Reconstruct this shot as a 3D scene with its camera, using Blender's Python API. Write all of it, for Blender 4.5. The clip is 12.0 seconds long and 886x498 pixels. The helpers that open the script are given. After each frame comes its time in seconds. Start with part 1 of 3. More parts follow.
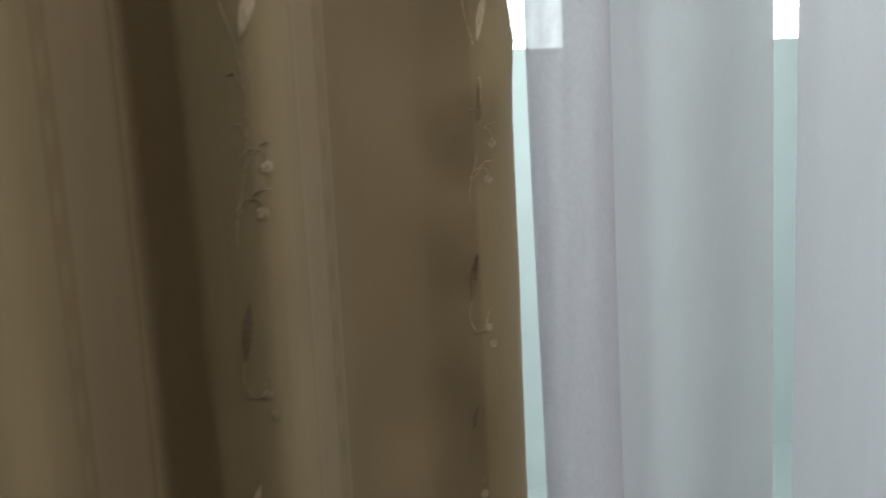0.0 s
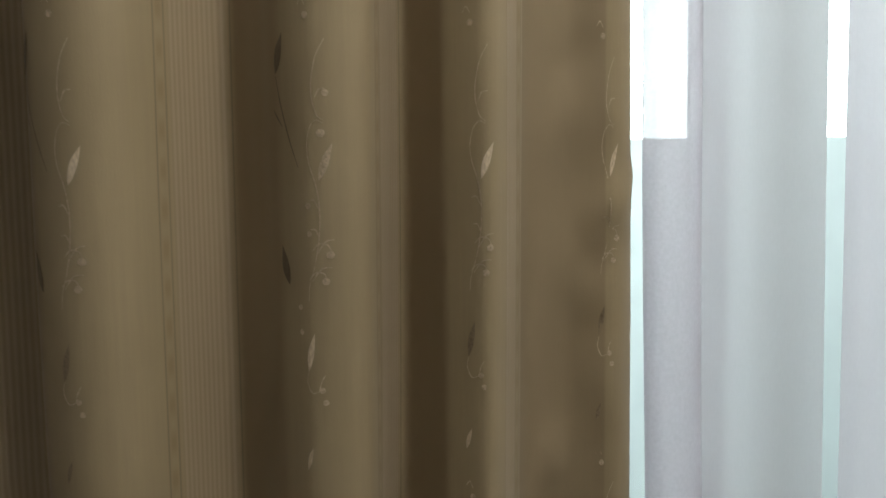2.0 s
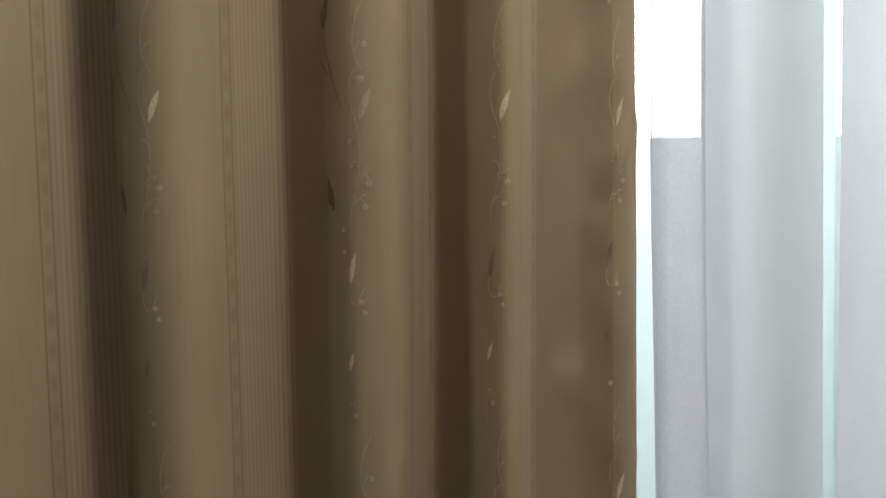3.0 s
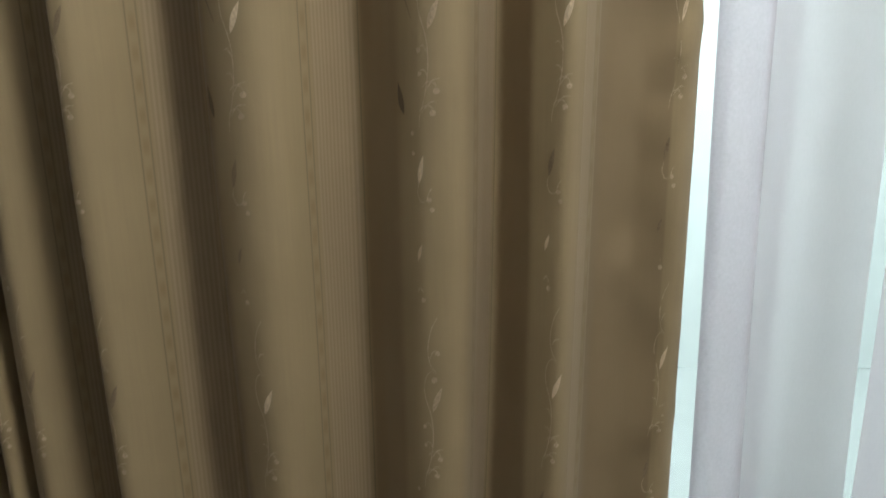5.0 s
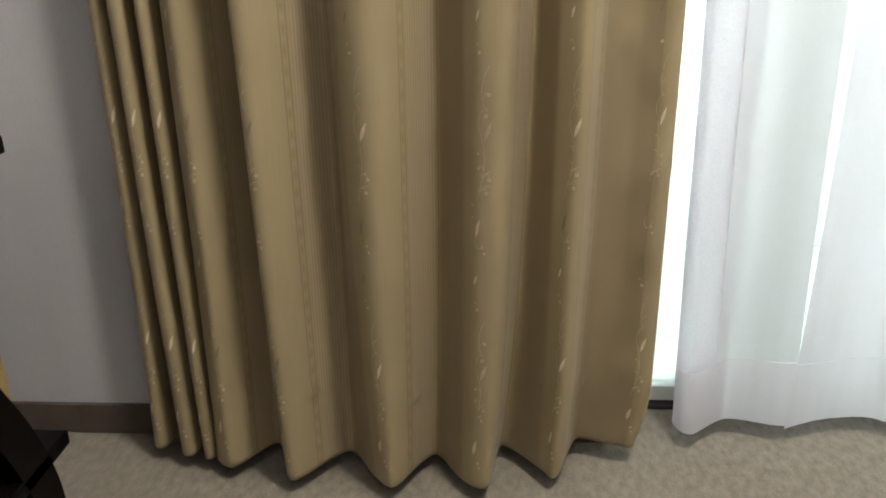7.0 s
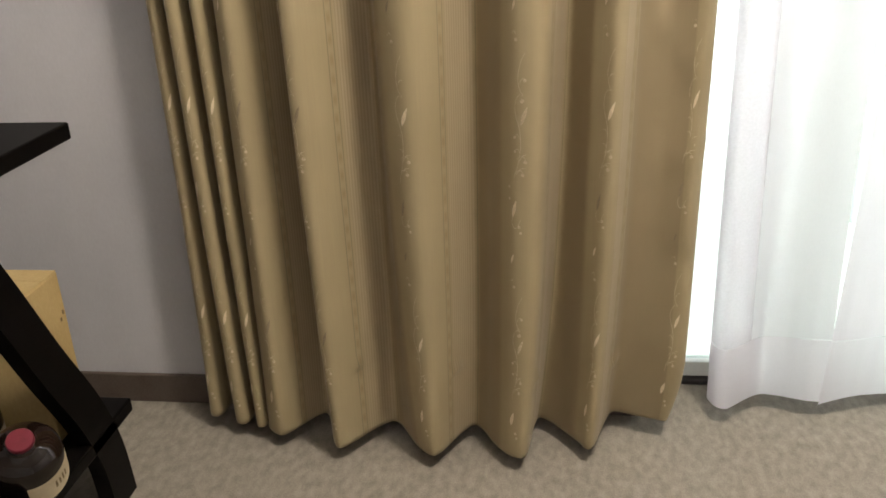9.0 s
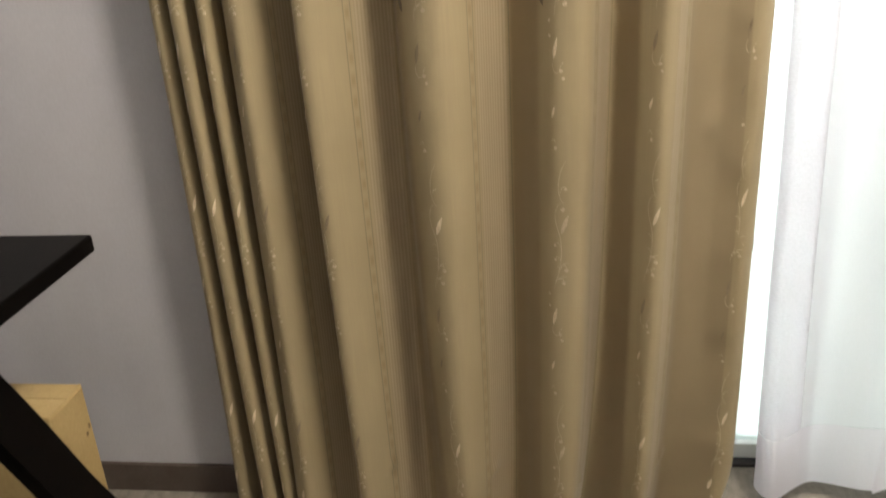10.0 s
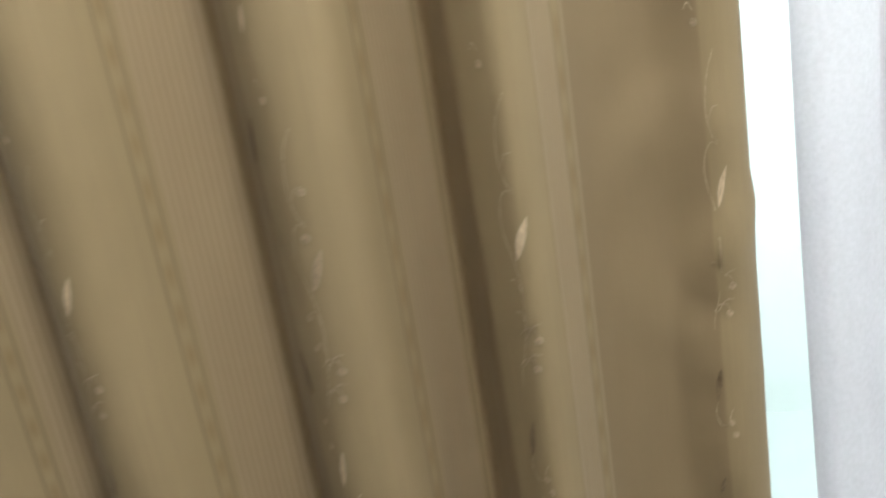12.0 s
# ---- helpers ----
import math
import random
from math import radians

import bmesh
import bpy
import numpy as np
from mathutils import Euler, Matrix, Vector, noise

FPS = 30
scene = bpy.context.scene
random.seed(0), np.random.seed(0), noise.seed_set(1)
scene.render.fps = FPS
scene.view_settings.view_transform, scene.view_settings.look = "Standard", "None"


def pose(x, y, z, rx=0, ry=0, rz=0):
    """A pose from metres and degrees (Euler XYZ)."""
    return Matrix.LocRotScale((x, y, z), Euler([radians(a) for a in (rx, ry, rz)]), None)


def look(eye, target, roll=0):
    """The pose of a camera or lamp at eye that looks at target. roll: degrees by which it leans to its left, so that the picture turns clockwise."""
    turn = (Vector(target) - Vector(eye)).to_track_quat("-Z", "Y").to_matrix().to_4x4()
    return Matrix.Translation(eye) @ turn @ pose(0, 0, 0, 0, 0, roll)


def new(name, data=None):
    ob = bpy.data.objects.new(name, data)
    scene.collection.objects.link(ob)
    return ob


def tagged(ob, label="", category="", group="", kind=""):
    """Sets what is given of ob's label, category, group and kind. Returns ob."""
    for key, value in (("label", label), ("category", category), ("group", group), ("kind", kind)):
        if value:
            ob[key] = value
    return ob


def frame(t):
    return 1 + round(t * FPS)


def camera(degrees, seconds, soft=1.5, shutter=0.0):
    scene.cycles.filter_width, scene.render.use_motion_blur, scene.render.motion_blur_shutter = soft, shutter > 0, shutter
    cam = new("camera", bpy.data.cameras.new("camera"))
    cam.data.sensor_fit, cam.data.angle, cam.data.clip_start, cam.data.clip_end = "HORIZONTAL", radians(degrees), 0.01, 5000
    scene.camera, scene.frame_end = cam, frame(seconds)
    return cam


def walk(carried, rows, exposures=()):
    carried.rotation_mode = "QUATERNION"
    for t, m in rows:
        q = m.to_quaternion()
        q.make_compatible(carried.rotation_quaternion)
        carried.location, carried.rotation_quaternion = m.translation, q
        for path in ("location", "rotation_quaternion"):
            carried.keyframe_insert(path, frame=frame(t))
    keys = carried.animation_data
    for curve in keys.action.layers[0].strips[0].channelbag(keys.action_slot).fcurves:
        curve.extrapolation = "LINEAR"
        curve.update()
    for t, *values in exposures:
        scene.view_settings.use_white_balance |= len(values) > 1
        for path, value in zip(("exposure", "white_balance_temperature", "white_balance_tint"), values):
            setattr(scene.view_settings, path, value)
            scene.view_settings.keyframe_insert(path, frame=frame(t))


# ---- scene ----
cam = camera(54.7, 12.0, soft=1.6, shutter=0.4)
PATH = [
    (0, (0.496, -0.539, 0.924), (1.023, 1.361, 0.588), -3.3),
    (0.5, (0.459, -0.621, 0.932), (0.871, 1.301, 0.561), -2.8),
    (1, (0.436, -0.705, 0.935), (0.802, 1.234, 0.61), -1.9),
    (1.5, (0.421, -0.764, 0.953), (0.715, 1.198, 0.703), -1.2),
    (2, (0.402, -0.81, 0.955), (0.667, 1.165, 0.79), -1.0),
    (2.5, (0.396, -0.87, 0.9), (0.627, 1.112, 0.77), -1.3),
    (2.7, (0.401, -0.89, 0.875), (0.607, 1.095, 0.752), -1.2),
    (4.3, (0.4, -0.934, 1.056), (0.48, 1.021, 0.643), -1.3),
    (4.5, (0.403, -0.93, 1.045), (0.46, 1.003, 0.536), -1.0),
    (5, (0.407, -0.955, 0.984), (0.406, 0.962, 0.411), -1.1),
    (5.5, (0.416, -1.004, 0.946), (0.344, 0.903, 0.347), -1.3),
    (6, (0.403, -1.088, 0.919), (0.311, 0.801, 0.268), -1.0),
    (6.5, (0.387, -1.203, 0.897), (0.305, 0.667, 0.194), -0.8),
    (7, (0.408, -1.297, 0.875), (0.288, 0.559, 0.14), -1.0),
    (9, (0.424, -1.344, 0.898), (0.195, 0.482, 0.116), -2.3),
    (9.5, (0.41, -1.315, 0.956), (0.164, 0.503, 0.16), -3.4),
    (10, (0.388, -1.244, 1.017), (0.124, 0.58, 0.241), -3.8),
    (10.5, (0.416, -1.114, 1.068), (0.074, 0.716, 0.339), -5.2),
    (11, (0.467, -0.975, 1.08), (0.056, 0.884, 0.467), -7.2),
    (11.5, (0.511, -0.811, 1.098), (0.098, 1.07, 0.558), -8.8),
    (12, (0.585, -0.655, 1.11), (0.15, 1.215, 0.548), -9.9),
]
EXPOSURES = [(0, -1.0, 6250, 11), (0.5, -0.95, 6250, 11), (1, -0.88, 6250, 11), (1.5, -0.75, 6250, 11), (2.5, -0.5, 6300, 11), (4.5, -0.43, 6270, 10), (5.0, -0.25, 6290, 10), (5.5, -0.14, 6310, 9), (6.5, 0.25, 6470, 9), (7, 0.40, 6590, 10), (9, 0.70, 6880, 13), (9.5, 0.73, 6870, 13), (10.5, 0.58, 6780, 12), (11.5, 0.26, 6700, 12), (12, 0.03, 6400, 10)]
walk(cam, [(t, look(*p)) for t, *p in PATH], EXPOSURES)

# ---------------------------------------------------------------- world and lights
world = bpy.data.worlds.new("world")
scene.world = world
world.use_nodes = True
wn = world.node_tree.nodes
sky = wn.new("ShaderNodeTexSky")
sky.sky_type = "NISHITA"
sky.sun_disc = False
sky.sun_elevation = radians(48)
sky.sun_rotation = radians(150)
world.node_tree.links.new(sky.outputs[0], wn["Background"].inputs[0])
wn["Background"].inputs[1].default_value = 0.12


def lamp(name, kind, m, energy, colour, size=0.5, size_y=None):
    d = bpy.data.lights.new(name, kind)
    d.energy, d.color = energy, colour
    if kind == "POINT":
        d.shadow_soft_size = size
    if kind == "AREA":
        d.size = size
        d.shape = "DISK"
        if size_y:
            d.shape, d.size_y = "RECTANGLE", size_y
    ob = new(name, d)
    ob.matrix_world = m
    return ob


# daylight on the balcony wall outside, which lights the window, and the room's ceiling light
lamp("balcony_daylight", "AREA", look((0.95, 0.42, 1.55), (0.95, 2.15, 1.25)), 130, (0.985, 0.985, 0.98), 2.6, 0.35)
lamp("ceiling_light", "POINT", pose(0.86, -0.84, 2.2), 59, (1.0, 0.94, 0.83), 0.13)


# ---------------------------------------------------------------- materials
def node(nt, kind, **inputs):
    n = nt.nodes.new(kind)
    for k, v in inputs.items():
        n.inputs[k].default_value = v
    return n


def material(name, rough=0.6, metal=0.0):
    m = bpy.data.materials.new(name)
    m.use_nodes = True
    nt = m.node_tree
    b = nt.nodes["Principled BSDF"]
    b.inputs["Roughness"].default_value = rough
    b.inputs["Metallic"].default_value = metal
    return m, nt, b


def ramp(nt, fac, stops):
    r = nt.nodes.new("ShaderNodeValToRGB")
    while len(r.color_ramp.elements) < len(stops):
        r.color_ramp.elements.new(0.5)
    for e, (p, c) in zip(r.color_ramp.elements, stops):
        e.position, e.color = p, (*c, 1) if len(c) == 3 else c
    nt.links.new(fac, r.inputs[0])
    return r.outputs[0]


def math_node(nt, op, a, b=None):
    n = nt.nodes.new("ShaderNodeMath")
    n.operation = op
    for i, v in enumerate((a, b)):
        if v is None:
            continue
        if isinstance(v, (int, float)):
            n.inputs[i].default_value = v
        else:
            nt.links.new(v, n.inputs[i])
    return n.outputs[0]


def mix_colour(nt, fac, a, b, blend="MIX"):
    n = nt.nodes.new("ShaderNodeMix")
    n.data_type, n.blend_type = "RGBA", blend
    for sock, v in ((n.inputs[0], fac), (n.inputs[6], a), (n.inputs[7], b)):
        if isinstance(v, (int, float)):
            sock.default_value = v
        elif isinstance(v, tuple):
            sock.default_value = (*v, 1)
        else:
            nt.links.new(v, sock)
    return n.outputs[2]


def noise_tex(nt, scale, detail=3.0, stretch=(1, 1, 1)):
    co = nt.nodes.new("ShaderNodeTexCoord")
    mp = nt.nodes.new("ShaderNodeMapping")
    mp.inputs["Scale"].default_value = stretch
    nt.links.new(co.outputs["Object"], mp.inputs[0])
    n = nt.nodes.new("ShaderNodeTexNoise")
    n.inputs["Scale"].default_value = scale
    n.inputs["Detail"].default_value = detail
    nt.links.new(mp.outputs[0], n.inputs["Vector"])
    return n.outputs[0]


def bump(nt, b, height, strength, distance=0.002):
    n = nt.nodes.new("ShaderNodeBump")
    n.inputs["Strength"].default_value = strength
    n.inputs["Distance"].default_value = distance
    nt.links.new(height, n.inputs["Height"])
    nt.links.new(n.outputs[0], b.inputs["Normal"])


def mottled(name, low, high, rough=0.6, metal=0.0, scale=30.0, fine=400.0, relief=0.2, stretch=(1, 1, 1)):
    m, nt, b = material(name, rough, metal)
    n1, n2 = noise_tex(nt, scale, 4, stretch), noise_tex(nt, fine, 2, stretch)
    both = math_node(nt, "ADD", math_node(nt, "MULTIPLY", n1, 0.6), math_node(nt, "MULTIPLY", n2, 0.4))
    nt.links.new(ramp(nt, both, [(0.32, low), (0.68, high)]), b.inputs["Base Color"])
    bump(nt, b, both, relief)
    return m


def gold_cloth():
    """Champagne jacquard: fine ribbed bands, a beaded line and a soft satin ground, all woven along the cloth's own
    width. Shade is painted into the plain part of the ground.
    """
    m, nt, b = material("gold_jacquard", 0.5)
    uv = nt.nodes.new("ShaderNodeUVMap")
    uv.uv_map = "weave"
    sep = nt.nodes.new("ShaderNodeSeparateXYZ")
    nt.links.new(uv.outputs[0], sep.inputs[0])
    u, v = sep.outputs[0], sep.outputs[1]
    f = math_node(nt, "FRACT", u)
    rib_band = ramp(nt, f, [(0.285, (0, 0, 0)), (0.295, (1, 1, 1)), (0.525, (1, 1, 1)), (0.535, (0, 0, 0))])
    rib = math_node(nt, "ADD", math_node(nt, "MULTIPLY", math_node(nt, "SINE", math_node(nt, "MULTIPLY", u, 2 * math.pi / 0.0212)), 0.5), 0.5)
    rib = math_node(nt, "MULTIPLY", rib, rib_band)
    bead_band = ramp(nt, f, [(0.238, (0, 0, 0)), (0.244, (1, 1, 1)), (0.262, (1, 1, 1)), (0.268, (0, 0, 0))])
    bead = math_node(nt, "ADD", math_node(nt, "MULTIPLY", math_node(nt, "SINE", math_node(nt, "MULTIPLY", v, 2 * math.pi / 0.029)), 0.5), 0.5)
    bead = math_node(nt, "MULTIPLY", bead, bead_band)
    edge_line = ramp(nt, f, [(0.226, (0, 0, 0)), (0.231, (1, 1, 1)), (0.236, (0, 0, 0)), (0.27, (0, 0, 0)), (0.275, (1, 1, 1)), (0.281, (0, 0, 0)), (0.54, (0, 0, 0)), (0.546, (1, 1, 1)), (0.552, (0, 0, 0))])
    slub = noise_tex(nt, 60, 3, (6, 6, 0.25))
    cloud = noise_tex(nt, 7, 3)
    ground = mix_colour(nt, cloud, (0.348, 0.284, 0.162), (0.428, 0.352, 0.208))
    ground = mix_colour(nt, math_node(nt, "MULTIPLY", slub, 0.55), ground, (0.30, 0.24, 0.158))
    ground = mix_colour(nt, math_node(nt, "MULTIPLY", rib_band, 0.25), ground, (0.29, 0.226, 0.15))
    # shade of the valleys and the flat panel, painted as darker ground
    shade_band = ramp(nt, f, [(0.55, (0, 0, 0)), (0.57, (1, 1, 1)), (0.84, (1, 1, 1)), (0.88, (0, 0, 0))])
    ground = mix_colour(nt, math_node(nt, "MULTIPLY", shade_band, 0.65), ground, (0.265, 0.206, 0.126))
    col = mix_colour(nt, math_node(nt, "MULTIPLY", rib, 0.42), ground, (0.52, 0.42, 0.30))
    col = mix_colour(nt, math_node(nt, "MULTIPLY", bead, 0.5), col, (0.27, 0.195, 0.095))
    col = mix_colour(nt, math_node(nt, "MULTIPLY", edge_line, 0.75), col, (0.15, 0.125, 0.075))
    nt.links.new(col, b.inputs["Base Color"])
    weave = noise_tex(nt, 900, 1, (1, 1, 0.35))
    h = math_node(nt, "ADD", math_node(nt, "MULTIPLY", rib, 0.8), math_node(nt, "MULTIPLY", weave, 0.6))
    h = math_node(nt, "ADD", h, math_node(nt, "MULTIPLY", bead, 0.6))
    bump(nt, b, h, 0.28, 0.0006)
    b.inputs["Sheen Weight"].default_value = 0.06
    b.inputs["Sheen Roughness"].default_value = 0.4
    b.inputs["Specular IOR Level"].default_value = 0.3
    return m


def sheer_cloth(name, see, white):
    m, nt, b = material(name)
    nt.nodes.remove(b)
    out = nt.nodes["Material Output"]
    weave = noise_tex(nt, 500, 2, (1, 1, 0.3))
    col = mix_colour(nt, weave, tuple(c * 0.95 for c in white), white)
    dif, tra, thr = nt.nodes.new("ShaderNodeBsdfDiffuse"), nt.nodes.new("ShaderNodeBsdfTranslucent"), nt.nodes.new("ShaderNodeBsdfTransparent")
    for n in (dif, tra):
        nt.links.new(col, n.inputs[0])
    m1, m2 = nt.nodes.new("ShaderNodeMixShader"), nt.nodes.new("ShaderNodeMixShader")
    m1.inputs[0].default_value = 0.62
    nt.links.new(dif.outputs[0], m1.inputs[1])
    nt.links.new(tra.outputs[0], m1.inputs[2])
    threads = noise_tex(nt, 260, 1)
    nt.links.new(math_node(nt, "MULTIPLY", math_node(nt, "ADD", math_node(nt, "MULTIPLY", threads, 0.3), 0.85), see), m2.inputs[0])
    nt.links.new(m1.outputs[0], m2.inputs[1])
    nt.links.new(thr.outputs[0], m2.inputs[2])
    nt.links.new(m2.outputs[0], out.inputs[0])
    return m


def glass_pane():
    m, nt, b = material("window_glass", 0.02)
    nt.nodes.remove(b)
    out = nt.nodes["Material Output"]
    thr, gl = nt.nodes.new("ShaderNodeBsdfTransparent"), nt.nodes.new("ShaderNodeBsdfGlossy")
    thr.inputs[0].default_value = (0.89, 0.96, 0.945, 1)
    gl.inputs["Roughness"].default_value = 0.03
    mx = nt.nodes.new("ShaderNodeMixShader")
    mx.inputs[0].default_value = 0.06
    nt.links.new(thr.outputs[0], mx.inputs[1])
    nt.links.new(gl.outputs[0], mx.inputs[2])
    nt.links.new(mx.outputs[0], out.inputs[0])
    return m


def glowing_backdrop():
    m, nt, b = material("glowing_distance", 1.0)
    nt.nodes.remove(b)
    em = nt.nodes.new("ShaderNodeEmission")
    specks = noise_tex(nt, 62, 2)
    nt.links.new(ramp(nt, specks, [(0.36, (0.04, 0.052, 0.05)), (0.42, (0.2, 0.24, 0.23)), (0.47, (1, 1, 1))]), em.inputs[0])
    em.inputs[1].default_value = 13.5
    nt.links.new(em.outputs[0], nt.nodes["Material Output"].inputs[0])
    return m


GOLD = gold_cloth()
THREAD, nt_, b_ = material("satin_thread", 0.3, 0.1)
nt_.links.new(ramp(nt_, noise_tex(nt_, 700, 2, (1, 1, 0.4)), [(0.3, (0.58, 0.48, 0.33)), (0.7, (0.86, 0.75, 0.56))]), b_.inputs["Base Color"])
STEM, nt_, b_ = material("stem_thread", 0.34, 0.3)
nt_.links.new(ramp(nt_, noise_tex(nt_, 500, 2), [(0.35, (0.42, 0.34, 0.225)), (0.65, (0.68, 0.57, 0.4))]), b_.inputs["Base Color"])
# brown puts the unlit look of satin on left-facing folds into the colour
BROWN_SHADE = mottled("shaded_brown_thread", (0.085, 0.061, 0.035), (0.18, 0.137, 0.082), 0.4, 0.0, 500, 1500)
# dimmer copy of the satin thread, for leaves out of the light's glance
SHADED_THREAD = mottled("shaded_satin_thread", (0.19, 0.145, 0.088), (0.33, 0.265, 0.17), 0.36, 0.1, 500, 1500)
DENSE = sheer_cloth("dense_voile", 0.006, (0.88, 0.855, 0.9))
SHEER = sheer_cloth("sheer_voile", 0.36, (0.86, 0.82, 0.88))
# same voile, with the bluish window light put into its colour
FLAT = sheer_cloth("bluish_lit_voile", 0.004, (0.87, 0.885, 0.91))
SHEER_HEM = sheer_cloth("sheer_voile_hem", 0.02, (0.88, 0.86, 0.9))
WALLPAPER = mottled("grey_white_wallpaper", (0.53, 0.53, 0.565), (0.60, 0.60, 0.635), 0.85, 0, 9, 260, 0.35, (1, 1, 0.4))
CARPET = mottled("beige_carpet", (0.175, 0.155, 0.128), (0.31, 0.28, 0.238), 0.95, 0, 75, 520, 1.0, (1, 0.55, 1))
BASE = mottled("dark_brown_vinyl", (0.075, 0.055, 0.045), (0.11, 0.085, 0.07), 0.5, 0, 20, 300, 0.1)
CEIL = mottled("white_ceiling", (0.74, 0.73, 0.7), (0.8, 0.79, 0.77), 0.9, 0, 10, 200)
BLACK = mottled("black_lacquered_wood", (0.002, 0.0018, 0.0018), (0.0045, 0.0036, 0.0034), 0.42, 0, 25, 300, 0.08, (1, 0.2, 1))
CARTON = mottled("yellow_kraft_board", (0.42, 0.30, 0.125), (0.52, 0.385, 0.18), 0.6, 0, 14, 250, 0.15, (1, 1, 0.5))
BLACK.node_tree.nodes["Principled BSDF"].inputs["Specular IOR Level"].default_value = 0.09
INK = mottled("faded_print", (0.14, 0.095, 0.04), (0.24, 0.165, 0.075), 0.7, 0, 200, 600)
BOTTLE, nt_, b_ = material("dark_bottle_glass", 0.06)
nt_.links.new(ramp(nt_, noise_tex(nt_, 12, 2), [(0.3, (0.006, 0.004, 0.003)), (0.7, (0.016, 0.008, 0.006))]), b_.inputs["Base Color"])
CAP = mottled("red_capsule", (0.11, 0.005, 0.015), (0.16, 0.011, 0.026), 0.38, 0, 60, 400, 0.1)
LABEL = mottled("cream_paper_label", (0.55, 0.46, 0.3), (0.66, 0.57, 0.4), 0.7, 0, 30, 300)
ALU = mottled("white_aluminium", (0.62, 0.65, 0.64), (0.7, 0.73, 0.72), 0.4, 0.2, 15, 200, 0.05)
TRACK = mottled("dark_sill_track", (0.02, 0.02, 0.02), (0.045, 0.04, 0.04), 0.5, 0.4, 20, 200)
PARAPET = mottled("pale_green_render", (0.58, 0.61, 0.60), (0.65, 0.69, 0.675), 0.9, 0, 8, 120, 0.3)
GLASS = glass_pane()
GLOW = glowing_backdrop()


# ---------------------------------------------------------------- mesh helpers
def part(name, bm, mat, parent=None, label="", smooth=True):
    me = bpy.data.meshes.new(name)
    bmesh.ops.recalc_face_normals(bm, faces=bm.faces)
    bm.to_mesh(me)
    bm.free()
    me.materials.append(mat)
    if smooth:
        me.polygons.foreach_set("use_smooth", [True] * len(me.polygons))
    ob = new(name, me)
    ob.parent = parent
    if label:
        ob["label"] = label
    return ob


def block(lo, hi, bevel=0.0, seg=2):
    bm = bmesh.new()
    bmesh.ops.create_cube(bm, size=1)
    for v in bm.verts:
        for i in range(3):
            v.co[i] = lo[i] if v.co[i] < 0 else hi[i]
    if bevel:
        bmesh.ops.bevel(bm, geom=bm.edges[:], offset=bevel, segments=seg, affect="EDGES", profile=0.5)
    return bm


def box(name, lo, hi, mat, parent=None, bevel=0.0, label=""):
    return part(name, block(lo, hi, bevel), mat, parent, label, smooth=False)


def holder(name, at, label, category, group="", kind=""):
    e = new(name)
    e.location = at
    e.empty_display_size = 0.05
    return tagged(e, label, category, group, kind)


def structure(ob, label):
    return tagged(ob, label, "", "", "structure")


def under(ob, parent):
    """Make ob a child of parent and leave it where it is."""
    ob.parent = parent
    ob.matrix_parent_inverse = Matrix.Translation(parent.location).inverted()
    return ob


# ---------------------------------------------------------------- the room
WIN_L, WIN_R, WIN_TOP = 0.60, 1.92, 2.0
structure(box("floor", (-2.5, -3.4, -0.1), (2.6, 0.16, 0.0), CARPET), "beige short-pile carpet over the whole floor")
structure(box("ceiling", (-2.6, -3.5, 2.4), (2.7, 0.20, 2.5), CEIL), "plain white ceiling")
structure(box("wall_north_left", (-2.5, 0.0, 0.0), (WIN_L, 0.20, 2.4), WALLPAPER), "grey-white wallpapered wall beside the window")
structure(box("wall_north_right", (WIN_R, 0.0, 0.0), (2.6, 0.20, 2.4), WALLPAPER), "grey-white wallpapered wall")
structure(box("wall_north_top", (WIN_L, 0.0, WIN_TOP), (WIN_R, 0.20, 2.4), WALLPAPER), "grey-white wallpapered wall over the window")
structure(box("wall_south", (-2.6, -3.5, -0.1), (2.7, -3.4, 2.4), WALLPAPER), "grey-white wallpapered wall")
structure(box("wall_west", (-2.6, -3.4, -0.1), (-2.5, 0.20, 2.4), WALLPAPER), "grey-white wallpapered wall")
structure(box("wall_east", (2.6, -3.4, -0.1), (2.7, 0.20, 2.4), WALLPAPER), "grey-white wallpapered wall")
structure(box("baseboard", (-2.5, -0.009, 0.0), (WIN_L, 0.0, 0.06), BASE, None, 0.002), "dark brown baseboard along the wall")

# window: two sliding sashes with a middle rail, closed
win = holder("window_1", ((WIN_L + WIN_R) / 2, 0.15, 0.0), "tall white aluminium sliding window down to the floor", "", "", "structure")


def wpart(name, lo, hi, mat, label=""):
    return under(box(name, (lo[0], lo[1] + 0.06, lo[2]), (hi[0], hi[1] + 0.06, hi[2]), mat, None, 0.002, label), win)


